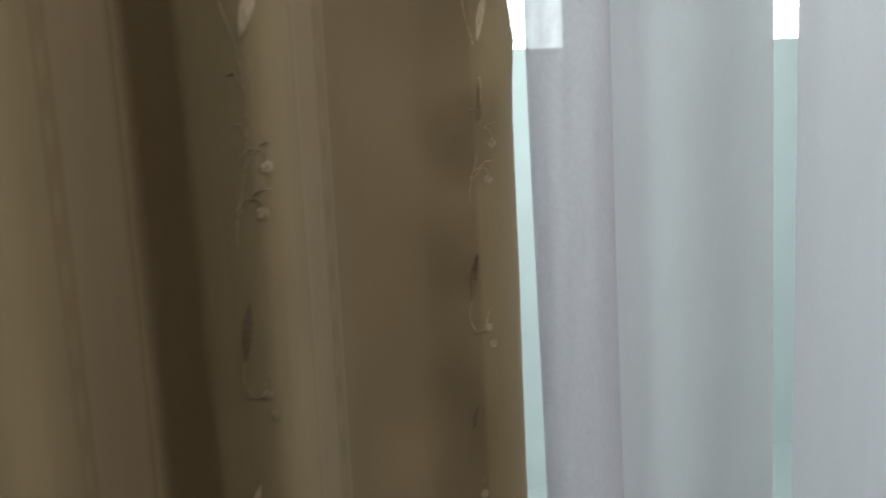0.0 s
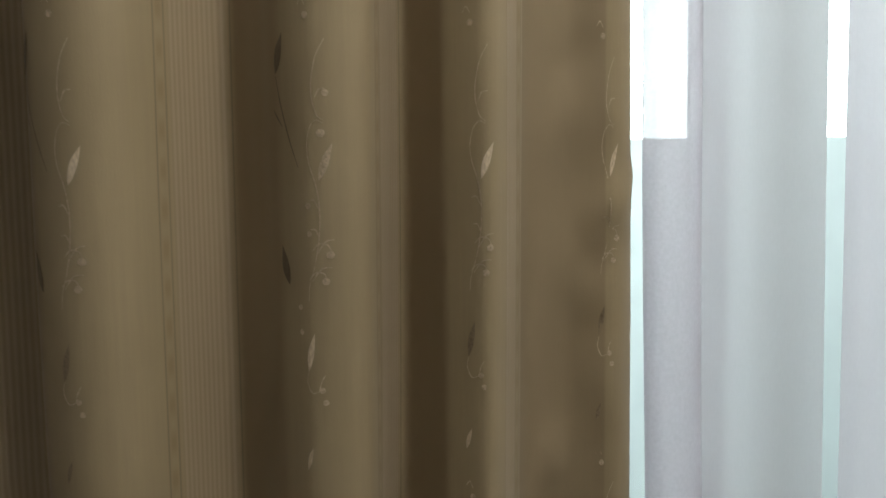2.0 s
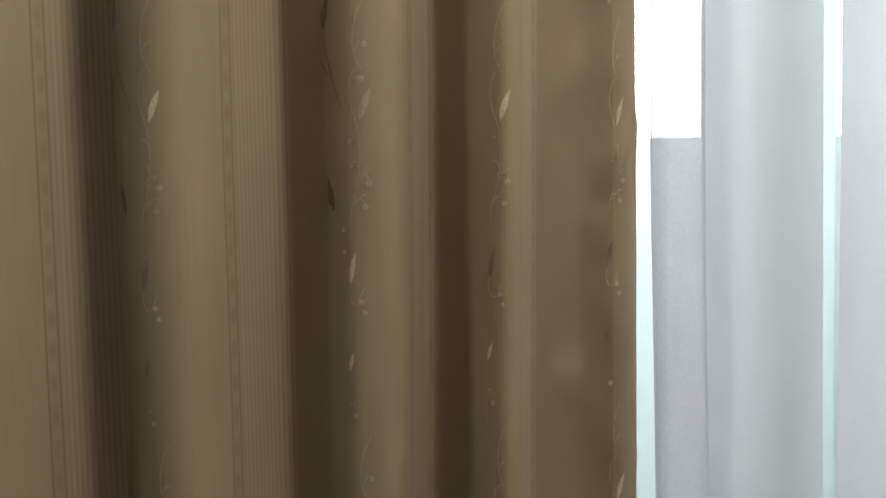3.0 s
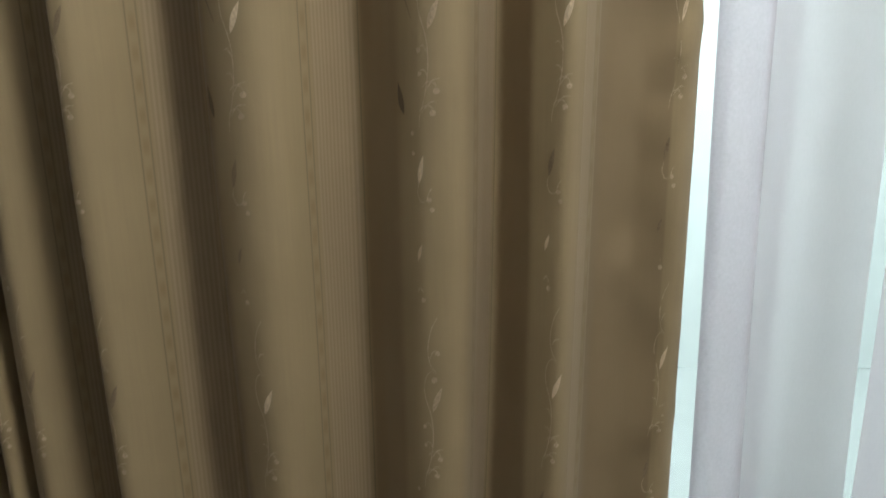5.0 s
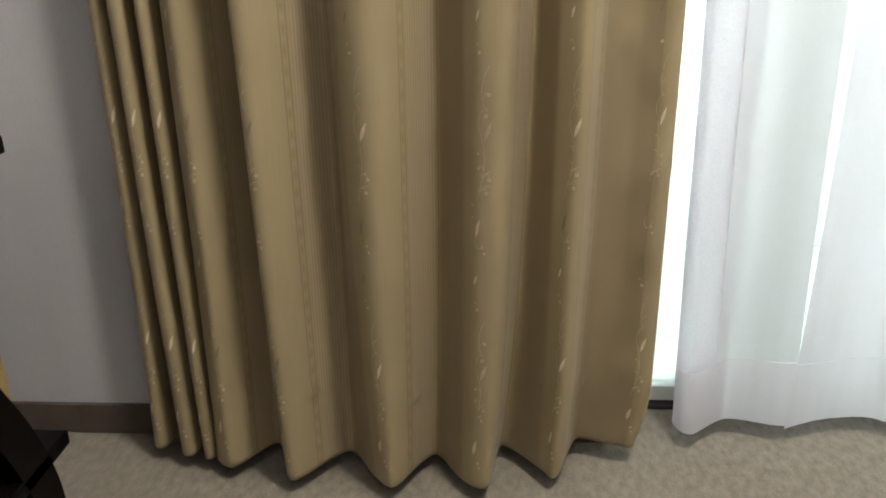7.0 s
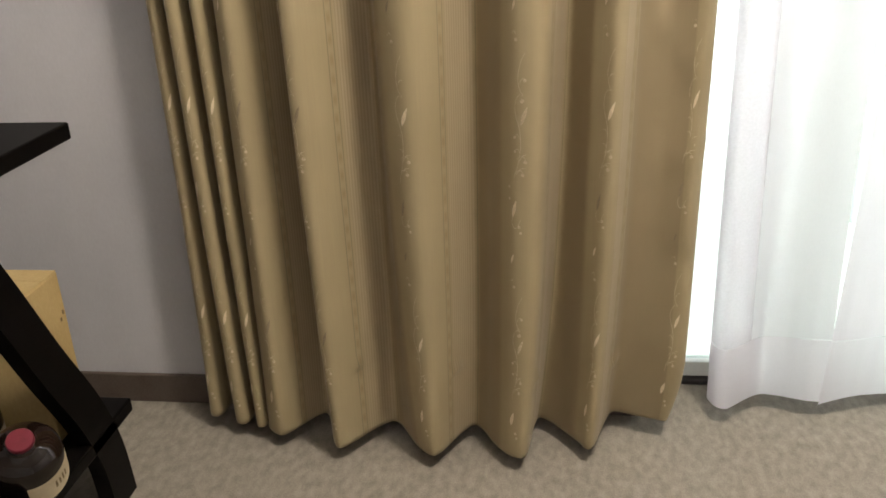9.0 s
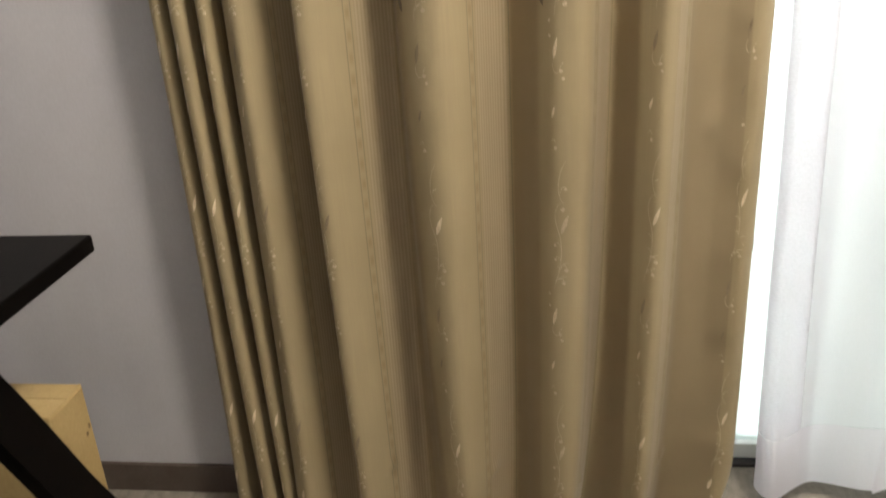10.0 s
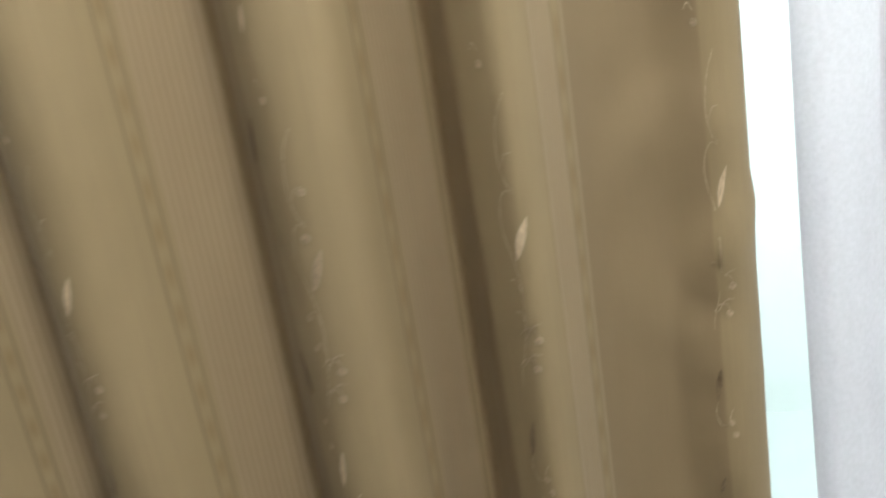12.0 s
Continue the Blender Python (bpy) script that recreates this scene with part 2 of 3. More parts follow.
wpart("sill_track", (WIN_L, 0.042, 0.001), (WIN_R, 0.125, 0.010), TRACK, "dark metal sill track")
wpart("head_frame", (WIN_L, 0.04, 1.965), (WIN_R, 0.125, 1.998), ALU)
for x0 in (WIN_L + 0.001, WIN_R - 0.031):
    wpart("jamb", (x0, 0.04, 0.031), (x0 + 0.03, 0.125, 1.964), ALU)
for x0, x1, y0 in ((WIN_L + 0.033, 0.905, 0.055), (0.845, WIN_R - 0.033, 0.088)):
    y1 = y0 + 0.028
    wide = 0.06 if x0 > 0.8 else 0.03
    wpart("stile", (x0, y0, 0.032), (x0 + wide, y1, 1.963), ALU)
    wpart("stile", (x1 - 0.08, y0, 0.032), (x1, y1, 1.963), ALU)
    wpart("rail", (x0 + wide + 0.001, y0, 0.0125), (x1 - 0.081, y1, 0.044), ALU)
    wpart("rail", (x0 + wide + 0.001, y0, 1.91), (x1 - 0.081, y1, 1.963), ALU)
    g = wpart("pane", (x0 + wide + 0.001, y0 + 0.011, 0.045), (x1 - 0.081, y0 + 0.016, 1.909), GLASS, "clear glass pane")
    g.visible_shadow = False

structure(box("parapet", (-3, 2.15, -0.6), (5, 2.3, 1.082), PARAPET, None, 0.008), "pale green rendered balcony parapet outside the window")
structure(box("balcony_pillar", (1.69, 2.10, -0.449), (2.12, 2.149, 2.249), PARAPET, None, 0.006), "pale green rendered pillar standing on the balcony")
# unseen slab, added in a dark colour to keep light from above out
structure(box("sky_blocking_slab", (-3, 0.201, 2.25), (5, 2.6, 2.4), TRACK), "unseen slab added over the balcony to hold back skylight")
structure(box("balcony_floor", (-3, 0.201, -0.6), (5, 2.15, -0.45), PARAPET), "pale balcony floor outside the window")
# the sheet itself glows, in place of the daylit distance
structure(box("backdrop", (-6, 6.0, 0.0), (9, 6.05, 3.4), GLOW), "glowing backdrop in place of the overexposed distance outside the window")

# ---------------------------------------------------------------- the gold curtain
HEM_Z, TOP_Z = 0.030, 1.98
# each fold: its crest x, crest y, left and right half widths, and the valley after it, x, y: first where the hem hangs, then higher up
FOLDS = [
    (-0.160, -0.096, 0.012, 0.012, -0.139, -0.034),
    (-0.105, -0.117, 0.013, 0.013, -0.086, -0.044),
    (-0.067, -0.124, 0.010, 0.010, -0.052, -0.060),
    (-0.027, -0.145, 0.017, 0.017, 0.040, -0.074),
    (0.087, -0.176, 0.012, 0.014, 0.166, -0.092),
    (0.243, -0.186, 0.017, 0.017, 0.310, -0.096),
    (0.381, -0.183, 0.018, 0.021, 0.422, -0.066),
    (0.500, -0.152, 0.012, 0.014, 0.545, -0.058),
]
FOLDS_HIGH = [
    (-0.156, -0.092, 0.012, 0.011, -0.140, -0.030),
    (-0.119, -0.112, 0.012, 0.012, -0.100, -0.042),
    (-0.077, -0.122, 0.011, 0.011, -0.059, -0.056),
    (-0.027, -0.140, 0.014, 0.018, 0.048, -0.068),
    (0.074, -0.178, 0.012, 0.022, 0.172, -0.098),
    (0.232, -0.196, 0.022, 0.034, 0.325, -0.110),
    (0.394, -0.196, 0.018, 0.036, 0.462, -0.100),
    (0.519, -0.176, 0.017, 0.016, 0.566, -0.122),
]


def fold_line(folds, start, end):
    pts, tops = list(start), []
    for rx, ry, left, right, vx, vy in folds:
        wide = rx > -0.05 and not 0.05 < rx < 0.15
        pts += [(rx - left * (1.55 if wide else 1.0), ry + (0.026 if wide else 0.014)), (rx, ry), (rx + right, ry + 0.009), (vx, vy)]
        tops.append(len(pts) - 3)
    pts += end
    return pts, tops + [len(pts) - 4]


plan, crests = fold_line(FOLDS, [(-0.152, -0.012), (-0.170, -0.035)], [(0.592, -0.066), (0.640, -0.080), (0.656, -0.078), (0.664, -0.068), (0.662, -0.058)])
plan_high, crests = fold_line(FOLDS_HIGH, [(-0.152, -0.012), (-0.169, -0.035)], [(0.602, -0.104), (0.640, -0.113), (0.654, -0.107), (0.661, -0.098), (0.657, -0.088)])


def smooth_line(points, step=12):
    """A rounded line through the points, and the sample at which each point stands."""
    p = np.array(points, float)
    e = np.vstack([2 * p[0] - p[1], p, 2 * p[-1] - p[-2]])
    out = []
    for i in range(1, len(e) - 2):
        a, b, c, d = e[i - 1], e[i], e[i + 1], e[i + 2]
        m1, m2 = (c - a) * 0.42, (d - b) * 0.42
        for k in range(step):
            t = k / step
            out.append((2 * t**3 - 3 * t**2 + 1) * b + (t**3 - 2 * t**2 + t) * m1 + (-2 * t**3 + 3 * t**2) * c + (t**3 - t**2) * m2)
    out.append(e[-2])
    return np.array(out)


LINE, LINE_HIGH = smooth_line(plan), smooth_line(plan_high)
ARC = np.concatenate([[0], np.cumsum(np.hypot(*np.diff((LINE + LINE_HIGH) / 2, axis=0).T))])
CREST_S = [ARC[i * 12] for i in crests]


def hang(low, high, arc, s, w):
    """The point and the tangent at arc s of a line that lies between two others."""
    i = int(np.searchsorted(arc, s).clip(1, len(arc) - 1))
    t = (s - arc[i - 1]) / (arc[i] - arc[i - 1])
    a, b = i - 1, i
    mixed = {k: low[k] * (1 - w) + high[k] * w for k in (max(a - 1, 0), a, b, min(b + 1, len(arc) - 1))}
    (x, y), (tx, ty) = mixed[a] * (1 - t) + mixed[b] * t, mixed[min(b + 1, len(arc) - 1)] - mixed[max(a - 1, 0)]
    n = math.hypot(tx, ty)
    return x, y, tx / n, ty / n


def drape_at(s, z):
    """The gold cloth's place and outward normal at arc s and height z."""
    w = (1 - math.exp(-max(z - HEM_Z, 0) / 0.36)) / 0.89
    x, y, tx, ty = hang(LINE, LINE_HIGH, ARC, s, w)
    nx, ny = ty, -tx
    r = 0.0016 * noise.noise((s * 9, z * 2.2, 3.1)) + 0.0007 * noise.noise((s * 45, z * 5, 8.0))
    panel = min(max((x - 0.56) / 0.03, 0), 1) * min(max((0.66 - x) / 0.02, 0), 1)
    r += panel * (0.003 * noise.noise((x * 22 + 1.3, z * 9, 0.4)) + 0.004 * noise.noise((x * 14, z * 21, 5.4)) + 0.006 * math.exp(-((x - 0.63) / 0.02) ** 2 - ((z - 0.79 - 0.5 * (x - 0.63)) / 0.03) ** 2))
    for xc, zc, deep, slope in WRINKLES:
        r += 1.3 * deep * math.exp(-((x - xc) / 0.026) ** 2 - ((z - zc - slope * (x - xc)) / 0.012) ** 2)
    for sc, zc in CREASES:
        r += 0.006 * math.exp(-((z - zc - 0.25 * (s - sc)) / 0.005) ** 2 - ((s - sc) / 0.014) ** 2)
    if x > 0.53 and z < 0.15:
        z += 0.010 * min((x - 0.53) / 0.02, 1) * (1 - (z - HEM_Z) / 0.12)
    if x > 0.62 and z < 0.15:
        x -= 0.024 * (x - 0.62) / 0.045 * (1 - (z - HEM_Z) / 0.125) ** 1.6
    lean = 0.003 * math.sin(z * 3.1 + s * 2.3)
    return Vector((x + nx * r + lean * 0.4, y + ny * r + lean * 0.5, z)), Vector((nx, ny, 0))


# soft pulls across the flat panel: x, z, depth and slope
WRINKLES = [(0.615, 0.86, 0.004, -0.6), (0.598, 0.72, 0.0035, 0.7), (0.640, 0.93, 0.004, 0.9), (0.622, 0.665, 0.003, -0.9), (0.605, 1.02, 0.004, 0.8), (0.632, 0.52, 0.003, 0.6)]
# short creases that the sewn hem pulls into the valleys
CREASES = [(CREST_S[5] + 0.078, 0.168), (CREST_S[6] + 0.055, 0.172), (CREST_S[7] + 0.08, 0.165), (CREST_S[4] + 0.06, 0.172)]


def pattern_u(s):
    at, u = [CREST_S[0] - 0.22] + CREST_S + [CREST_S[-1] + 0.22], list(range(-1, len(CREST_S) + 1))
    last, edge = CREST_S[7], CREST_S[8]
    at[9:9] = [last + 0.026, last + 0.027, last + 0.052, last + 0.053, last + 0.070, last + 0.072, edge - 0.01]
    u[9:9] = [7.20, 7.55, 7.41, 7.285, 7.224, 7.57, 7.80]
    return float(np.interp(s, at, u))


def cloth_mesh(name, at, arcs, heights, mat, parent, us=None, thick=0.0012, label=""):
    me = bpy.data.meshes.new(name)
    rows = [[at(s, z)[0] for s in arcs] for z in heights]
    n = len(arcs)
    faces = [(j * n + i, j * n + i + 1, (j + 1) * n + i + 1, (j + 1) * n + i) for j in range(len(heights) - 1) for i in range(n - 1)]
    me.from_pydata([v for r in rows for v in r], [], faces)
    me.materials.append(mat)
    me.polygons.foreach_set("use_smooth", [True] * len(faces))
    if us is not None:
        uv = me.uv_layers.new(name="weave")
        for loop in me.loops:
            j, i = divmod(loop.vertex_index, n)
            uv.data[loop.index].uv = (us[i], heights[j])
    ob = new(name, me)
    if thick:
        mod = ob.modifiers.new("thickness", "SOLIDIFY")
        mod.thickness, mod.offset = thick, -1
    if label:
        ob["label"] = label
    return under(ob, parent)


drape = holder("drape_curtain", (0.25, -0.1, HEM_Z), "floor-length champagne gold jacquard curtain hanging in deep folds", "curtain")
arcs = [ARC[-1] * i / 420 for i in range(421)]
us = [pattern_u(s) for s in arcs]
SEAM = 0.17
low = [HEM_Z + 0.001 + (SEAM - HEM_Z) * i / 10 for i in range(11)]
high = [HEM_Z + (SEAM - HEM_Z) * i / 18 for i in range(18)] + [SEAM + (TOP_Z - SEAM) * (i / 90) for i in range(91)]
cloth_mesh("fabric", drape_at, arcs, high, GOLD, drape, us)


def behind(s, z):
    p, n = drape_at(s, z)
    return p - n * 0.0022, n


cloth_mesh("hem", behind, arcs[4:-4], low, GOLD, drape, us[4:-4], 0.001, "turned-in sewn hem")


# the woven vine, the same on every crest, repeating up the cloth
REPEAT, LEAF_Z = 0.363, 0.455
VINE_WIDTH, VINE_SHIFT = 0.72, -0.004


def on_cloth(s, z, lift):
    p, n = drape_at(s, z)
    return p + n * lift


def add_strip(bm, s0, z0, pts, width):
    """A thread of that width along the points (across, up)."""
    line = smooth_line(pts, 5)
    prev = None
    for i, p in enumerate(line):
        d = line[min(i + 1, len(line) - 1)] - line[max(i - 1, 0)]
        d = d / (np.hypot(*d) + 1e-9)
        w = width * (0.45 + 0.55 * math.sin(math.pi * min(0.97, max(0.06, i / (len(line) - 1)))))
        q = [p + np.array((-d[1], d[0])) * w * k for k in (-0.5, 0, 0.5)]
        row = [bm.verts.new(on_cloth(s0 + VINE_SHIFT + VINE_WIDTH * a, z0 + b, 0.0003 if k == 1 else 0.00022)) for k, (a, b) in enumerate(q)]
        if prev:
            for k in (0, 1):
                bm.faces.new((prev[k], row[k], row[k + 1], prev[k + 1]))
        prev = row


def add_leaf(bm, s0, z0, base, tip, wide):
    """A pointed leaf with a sunk midrib, from base to tip."""
    base, tip = np.array(base), np.array(tip)
    d = tip - base
    side = np.array((-d[1], d[0])) / np.hypot(*d)
    prev = None
    for i in range(9):
        t = i / 8
        w = wide * max(0.02, math.sin(math.pi * t**0.85)) * 0.5
        bend = side * 0.1 * wide * math.sin(math.pi * t)
        row = []
        for k in (-1, -0.5, 0, 0.5, 1):
            a, b = base + d * t + bend + side * w * k
            row.append(bm.verts.new(on_cloth(s0 + VINE_SHIFT + VINE_WIDTH * a, z0 + b, (0.0003, 0.0006, 0.0003, 0.0006, 0.0003)[int(k * 2 + 2)])))
        if prev:
            for k in range(4):
                bm.faces.new((prev[k], row[k], row[k + 1], prev[k + 1]))
        prev = row


def add_bud(bm, s0, z0, at, r):
    c = bm.verts.new(on_cloth(s0 + VINE_SHIFT + VINE_WIDTH * at[0], z0 + at[1], 0.0005))
    ring = [bm.verts.new(on_cloth(s0 + VINE_SHIFT + VINE_WIDTH * at[0] + r * math.cos(a), z0 + at[1] + 1.15 * r * math.sin(a), 0.0003)) for a in np.linspace(0, 2 * math.pi, 11)[:-1]]
    for i in range(10):
        bm.faces.new((c, ring[i], ring[(i + 1) % 10]))


STEMS = [
    [(-0.012, 0.000), (-0.014, -0.008), (-0.009, -0.016), (-0.002, -0.015)],
    [(-0.002, -0.015), (0.001, -0.007), (0.004, -0.003)],
    [(-0.016, -0.103), (-0.012, -0.099), (-0.008, -0.104)],
    [(0.008, -0.128), (0.001, -0.140), (-0.003, -0.156), (-0.003, -0.168), (0.001, -0.180), (0.006, -0.184)],
    [(-0.001, -0.170), (0.003, -0.163), (0.008, -0.162)],
    [(0.006, -0.186), (0.000, -0.184), (-0.006, -0.190), (-0.009, -0.202), (-0.007, -0.214), (-0.002, -0.226), (0.001, -0.238), (0.002, -0.252), (0.001, -0.268), (-0.003, -0.286), (-0.009, -0.302), (-0.010, -0.312)],
    [(0.001, -0.246), (-0.003, -0.240), (-0.008, -0.241)],
    [(0.001, -0.266), (-0.002, -0.261), (-0.007, -0.261)],
    [(-0.001, -0.279), (0.006, -0.270), (0.013, -0.268)],
    [(-0.006, -0.298), (0.003, -0.289), (0.011, -0.288)],
    [(-0.005, -0.276), (0.001, -0.271), (0.008, -0.272), (0.011, -0.277)],
    [(-0.009, -0.297), (-0.003, -0.292), (0.004, -0.292), (0.007, -0.296)],
]
TWIGS = [[(-0.052, 0.212), (-0.045, 0.192), (-0.033, 0.168), (-0.020, 0.146)], [(-0.056, 0.188), (-0.050, 0.182), (-0.043, 0.176)]]
BUDS = [((0.001, -0.014), 0.0026), ((0.004, -0.023), 0.0024), ((-0.008, -0.111), 0.0029), ((0.008, -0.165), 0.0026), ((0.004, -0.193), 0.0033), ((-0.009, -0.244), 0.0026), ((-0.008, -0.264), 0.0023), ((-0.020, 0.028), 0.0024), ((-0.021, 0.046), 0.0024), ((0.010, -0.279), 0.0030), ((0.006, -0.298), 0.0030)]
LEAVES = [
    ((-0.012, 0.000), (-0.005, 0.027), 0.0078, THREAD, "pale satin leaf"),
    ((-0.015, -0.073), (-0.009, -0.057), 0.0056, THREAD, "pale satin leaf"),
    ((0.002, -0.227), (0.013, -0.200), 0.0076, THREAD, "pale satin leaf"),
    ((-0.036, 0.062), (-0.047, 0.090), 0.0086, BROWN_SHADE, "satin leaf browned in colour for its unlit side"),
    ((-0.052, 0.214), (-0.040, 0.242), 0.0086, BROWN_SHADE, "satin leaf browned in colour for its unlit side"),
]
# leaves that the fold turns away from the light's glance, dulled in colour for it: base and crest
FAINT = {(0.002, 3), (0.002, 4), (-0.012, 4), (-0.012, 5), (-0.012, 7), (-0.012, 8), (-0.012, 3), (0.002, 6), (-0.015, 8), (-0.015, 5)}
for column, s0 in enumerate(CREST_S):
    vine = bmesh.new()
    leaves = []
    sway = (0.005, 0.005, 0.005, 0.004, 0, 0, 0.005, 0, 0)[column]
    for k in range(0, 5):
        z0 = LEAF_Z + k * REPEAT
        if z0 > 1.95:
            break
        for pts in STEMS:
            if z0 + pts[-1][1] > HEM_Z + 0.01 and z0 + pts[0][1] < TOP_Z:
                add_strip(vine, s0 + sway, z0, pts, 0.0011)
        for pts in TWIGS:
            if column < 7 and k > 0 and z0 + 0.2 < TOP_Z:
                bm = bmesh.new()
                add_strip(bm, s0 + sway, z0, pts, 0.0016)
                leaves.append((bm, BROWN_SHADE, "stem browned in colour for its unlit side"))
        for at, r in BUDS if column == 6 else BUDS[:3] + BUDS[-2:]:
            add_bud(vine, s0 + sway, z0, at, r * 0.8)
        for base, tip, wide, mat, lab in LEAVES:
            if z0 + tip[1] < TOP_Z and not (mat is BROWN_SHADE and (column > 6 or k < 1)):
                bm = bmesh.new()
                add_leaf(bm, s0 + sway, z0, base, tip, wide * (1.3 if mat is BROWN_SHADE else 0.86))
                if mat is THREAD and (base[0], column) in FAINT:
                    mat, lab = (STEM if column == 6 else SHADED_THREAD), "satin leaf dulled in colour where the fold turns from the light"
                leaves.append((bm, mat, lab))
    for at, r in BUDS[:3]:
        add_bud(vine, s0 + sway, LEAF_Z - REPEAT, (at[0], at[1]), r) if LEAF_Z - REPEAT + at[1] > HEM_Z + 0.01 else None
    bm = bmesh.new()
    add_leaf(bm, s0 + sway, LEAF_Z - REPEAT, LEAVES[0][0], LEAVES[0][1], 0.0085)
    leaves.append((bm, THREAD, "pale satin leaf"))
    v = under(part("embroidered_vine", vine, STEM, None, "vine of satin thread with small round buds"), drape)
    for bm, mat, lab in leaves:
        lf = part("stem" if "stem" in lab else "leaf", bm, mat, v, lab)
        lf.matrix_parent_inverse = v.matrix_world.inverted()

# ---------------------------------------------------------------- the sheer curtain
SHEER_Z = 0.036


def voile(name, low_plan, high_plan, cloth, e):
    """One sheet of voile and its hem, hung on a plan at the hem and the plan it has higher up."""
    low, high = smooth_line(low_plan, 9), smooth_line(high_plan, 9)
    arc = np.concatenate([[0], np.cumsum(np.hypot(*np.diff((low + high) / 2, axis=0).T))])

    def at(s, z):
        w = (1 - math.exp(-max(z - SHEER_Z, 0) / 0.36)) / 0.89
        x, y, tx, ty = hang(low, high, arc, s, w)
        r = 0.0022 * noise.noise((x * 9, z * 1.6, 12.0)) + 0.0008 * noise.noise((x * 45, z * 4, 4.0))
        if z < 0.155:
            r += 0.0010 * noise.noise((x * 22, z * 12, 1.0))
        return Vector((x + ty * r, y - tx * r, z + (0.003 * noise.noise((x * 8, 0, 0)) if z < 0.05 else 0))), None

    count = int(arc[-1] / 0.003)
    ss = [arc[-1] * i / count for i in range(count + 1)]
    cloth_mesh(name, at, ss, [0.155 + (TOP_Z - 0.155) * i / 40 for i in range(41)], cloth, e, None, 0.0)
    cloth_mesh("hem", at, ss, [SHEER_Z + (0.1545 - SHEER_Z) * i / 8 for i in range(9)], SHEER_HEM, e, None, 0.0, "double-turned white hem")


def sheer_curtain(low_plan, high_plan, cloth, label, back=None):
    """One voile panel; its plan at the hem and the plan it has higher up."""
    e = holder("sheer_curtain", (low_plan[0][0], 0.0, SHEER_Z), label, "curtain", "voile curtains at the window")
    voile("fabric", low_plan, high_plan, cloth, e)
    if back:
        voile("side_return", back, back, SHEER, e)
    return e


sheer_curtain(
    [(0.732, 0.030), (0.724, 0.018), (0.721, 0.000), (0.730, -0.024), (0.746, -0.031), (0.766, -0.016), (0.792, 0.006)],
    [(0.734, 0.030), (0.722, 0.016), (0.711, 0.000), (0.706, -0.018), (0.718, -0.032), (0.744, -0.026), (0.770, -0.004)],
    SHEER, "translucent white voile curtain with a rolled edge beside the gold one",
    [(0.734, 0.034), (0.752, 0.040), (0.778, 0.038), (0.803, 0.033)])
sheer_curtain(
    [(0.788, 0.004), (0.816, 0.021), (0.850, 0.016), (0.890, 0.002), (0.921, -0.002)],
    [(0.765, -0.005), (0.800, 0.012), (0.835, 0.017), (0.885, 0.025), (0.921, 0.029)],
    FLAT, "flat width of white voile curtain before the window")
right_low = [(0.907, -0.010), (0.935, 0.004), (0.970, 0.018), (1.000, 0.028), (1.040, 0.034), (1.072, 0.030), (1.096, 0.010), (1.12, -0.010), (1.14, 0.0)]
right_high = [(0.940, 0.025), (0.955, 0.014), (0.980, 0.010), (1.005, 0.016), (1.030, 0.028), (1.050, 0.032), (1.070, 0.014), (1.10, -0.02), (1.13, -0.01)]
for k in range(5):
    x0 = 1.15 + 0.15 * k
    more = [(x0, 0.010), (x0 + 0.025, 0.034), (x0 + 0.055, 0.032), (x0 + 0.085, -0.004), (x0 + 0.12, -0.022)]
    right_low, right_high = right_low + more, right_high + more
sheer_curtain(right_low, right_high, DENSE, "translucent white voile curtain in deep folds before the window")

structure(box("curtain_rail", (-0.3, -0.21, TOP_Z + 0.001), (1.95, -0.001, TOP_Z + 0.018), ALU, None, 0.003), "plain white double curtain rail over the window")

# ---------------------------------------------------------------- the black rack table with what stands on it
TX, TY0, TY1 = -0.248, -0.63, -0.215
table = holder("rack_table", (-0.52, -0.41, 0.0), "black lacquered low table with slanting legs and a lower shelf", "table")


def tpart(name, bm, label=""):
    return under(part(name, bm, BLACK, None, label, smooth=False), table)


tpart("tabletop", block((-0.84, TY0, 0.582), (TX, TY1, 0.607), 0.003))
tpart("shelf", block((-0.82, TY0 + 0.02, 0.126), (TX + 0.010, TY1 - 0.006, 0.150), 0.003))


def slanting_leg(x0, x1, flip):
    """A board leg that slants down from under the top, then bends upright to the floor."""
    mid, bm = (TY0 + TY1) / 2 + 0.03, bmesh.new()
    axis = smooth_line([(-0.530, 0.581), (-0.462, 0.450), (-0.395, 0.310), (-0.338, 0.200), (-0.303, 0.10), (-0.292, 0.0)], 6)
    prev = None
    for i, p in enumerate(axis):
        d = axis[min(i + 1, len(axis) - 1)] - axis[max(i - 1, 0)]
        d = d / np.hypot(*d)
        w = 0.030 + 0.003 * (i / len(axis))
        a, b = p + np.array((-d[1], d[0])) * w, p - np.array((-d[1], d[0])) * w
        if i == 0:
            a[1] = b[1] = 0.581
        if i == len(axis) - 1:
            a[1] = b[1] = 0.0
        row = [bm.verts.new((x, (2 * mid - q[0]) if flip else q[0], max(0.0, q[1]))) for x, q in ((x0, a), (x1, a), (x1, b), (x0, b))]
        if prev:
            for k in range(4):
                bm.faces.new((prev[k], prev[(k + 1) % 4], row[(k + 1) % 4], row[k]))
        else:
            bm.faces.new(row)
        prev = row
    bm.faces.new(prev[::-1])
    return bm


tpart("leg", slanting_leg(-0.264, -0.238, False))
tpart("leg", slanting_leg(-0.87, -0.842, False))

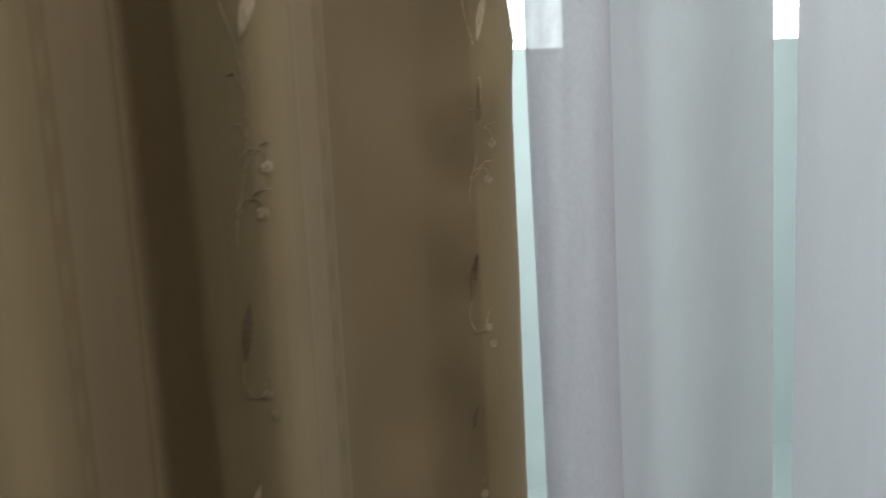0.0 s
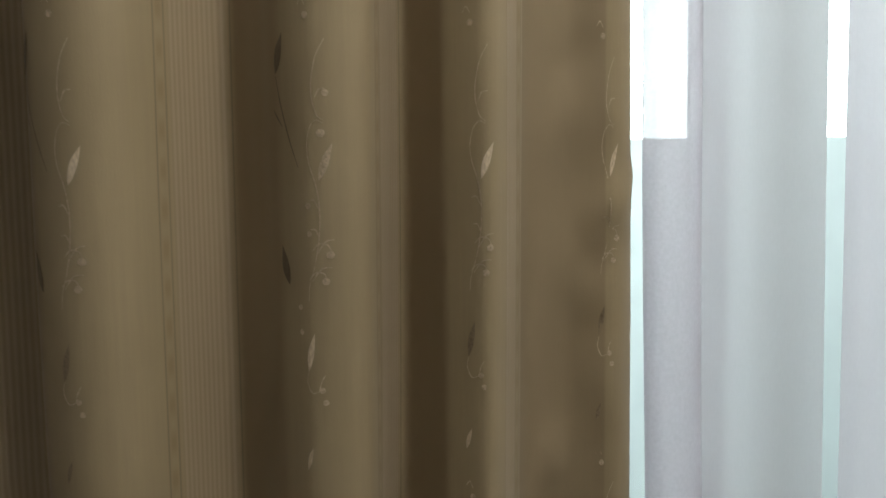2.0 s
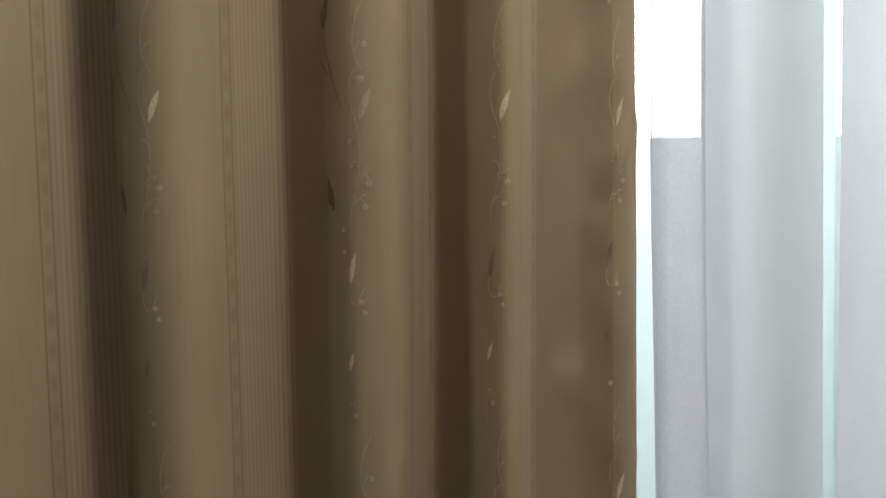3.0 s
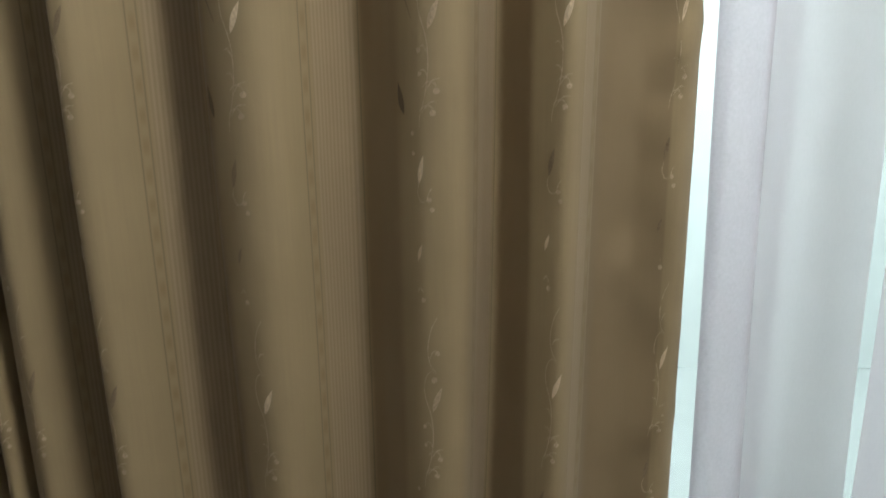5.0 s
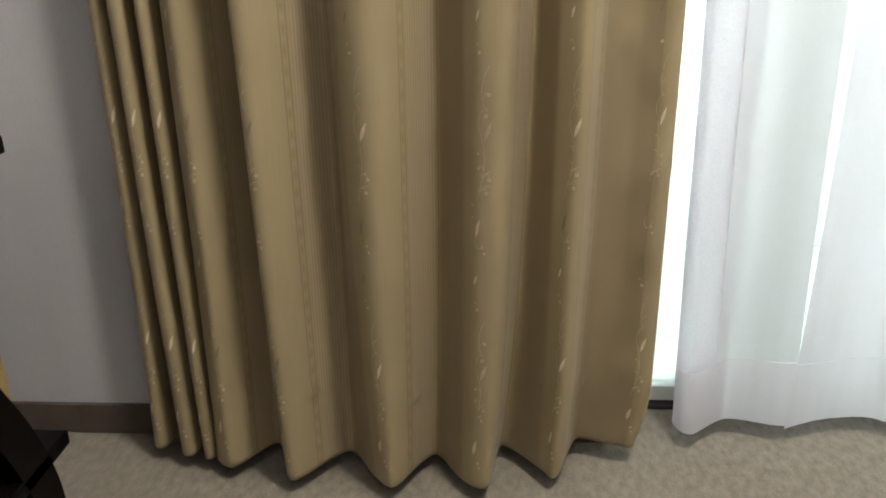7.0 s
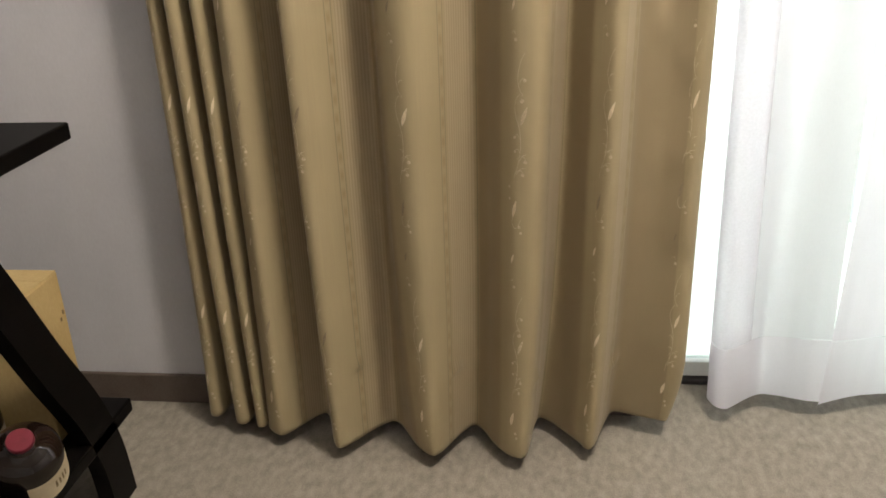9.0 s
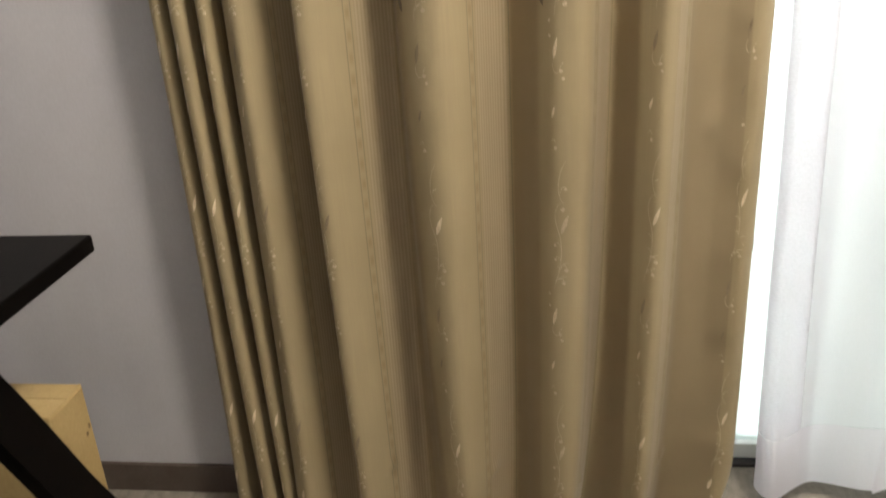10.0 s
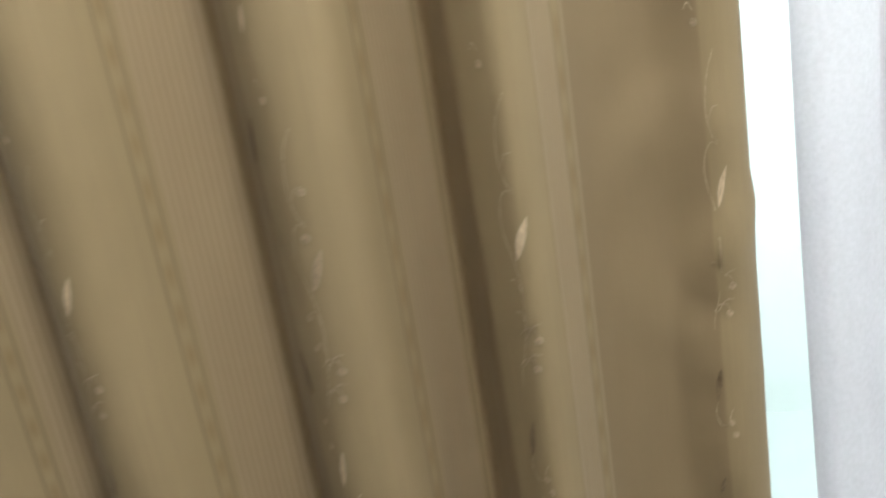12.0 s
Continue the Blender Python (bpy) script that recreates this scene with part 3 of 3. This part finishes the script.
carton = holder("wine_carton", (-0.376, -0.306, 0.150), "yellow kraft cardboard carton with small faded print, standing on the shelf", "box")
under(box("body", (-0.465, -0.350, 0.1505), (-0.288, -0.263, 0.394), CARTON, None, 0.003), carton)
under(box("lid_flap", (-0.465, -0.349, 0.3942), (-0.289, -0.3025, 0.3958), CARTON), carton)
under(box("lid_flap", (-0.465, -0.3015, 0.3942), (-0.289, -0.264, 0.3958), CARTON), carton)
for y0, z0, h in ((-0.273, 0.327, 0.007), (-0.281, 0.319, 0.006)):
    under(box("print_bar", (-0.2881, y0, z0), (-0.2874, y0 + 0.004, z0 + h), INK), carton)


def lathe(profile, steps=28):
    bm = bmesh.new()
    rings = [[bm.verts.new((r * math.cos(2 * math.pi * i / steps), r * math.sin(2 * math.pi * i / steps), z)) for i in range(steps)] for r, z in profile]
    for a, b in zip(rings, rings[1:]):
        for i in range(steps):
            bm.faces.new((a[i], a[(i + 1) % steps], b[(i + 1) % steps], b[i]))
    bm.faces.new(rings[0][::-1])
    bm.faces.new(rings[-1])
    return bm


def bottle(at, turn, tilt):
    e = holder("bottle", at, "squat dark glass bottle with red cap on the shelf", "bottle", "bottles on the shelf")
    e.rotation_euler = (tilt, 0, turn)
    part("glass", lathe([(0.036, 0.0), (0.044, 0.004), (0.046, 0.012), (0.0465, 0.068), (0.045, 0.078), (0.040, 0.086), (0.031, 0.092), (0.022, 0.095), (0.0185, 0.098), (0.0175, 0.103)], 40), BOTTLE, e)
    part("cap", lathe([(0.0155, 0.0995), (0.0170, 0.1005), (0.0170, 0.1085), (0.0158, 0.1100), (0.0002, 0.1101)], 32), CAP, e, "red cap", False)
    bm = bmesh.new()
    rows = [[bm.verts.new((0.0466 * math.cos(a), 0.0466 * math.sin(a), z)) for a in np.linspace(-1.7, 0.5, 20)] for z in (0.012, 0.060)]
    for i in range(19):
        bm.faces.new((rows[0][i], rows[0][i + 1], rows[1][i + 1], rows[1][i]))
    lab = part("label", bm, LABEL, e, "cream paper label")
    for k in range(4):
        bm = bmesh.new()
        a0 = -0.95 + k * 0.14
        vs = [bm.verts.new((0.0469 * math.cos(a), 0.0469 * math.sin(a), z)) for a, z in ((a0, 0.03), (a0 + 0.07, 0.03), (a0 + 0.07, 0.046 - 0.003 * (k % 2)), (a0, 0.046))]
        bm.faces.new(vs)
        part("print_bar", bm, INK, lab)
    return e


bottle((-0.262, -0.461, 0.1725), radians(34), radians(28))
bottle((-0.385, -0.405, 0.158), radians(38), radians(10))
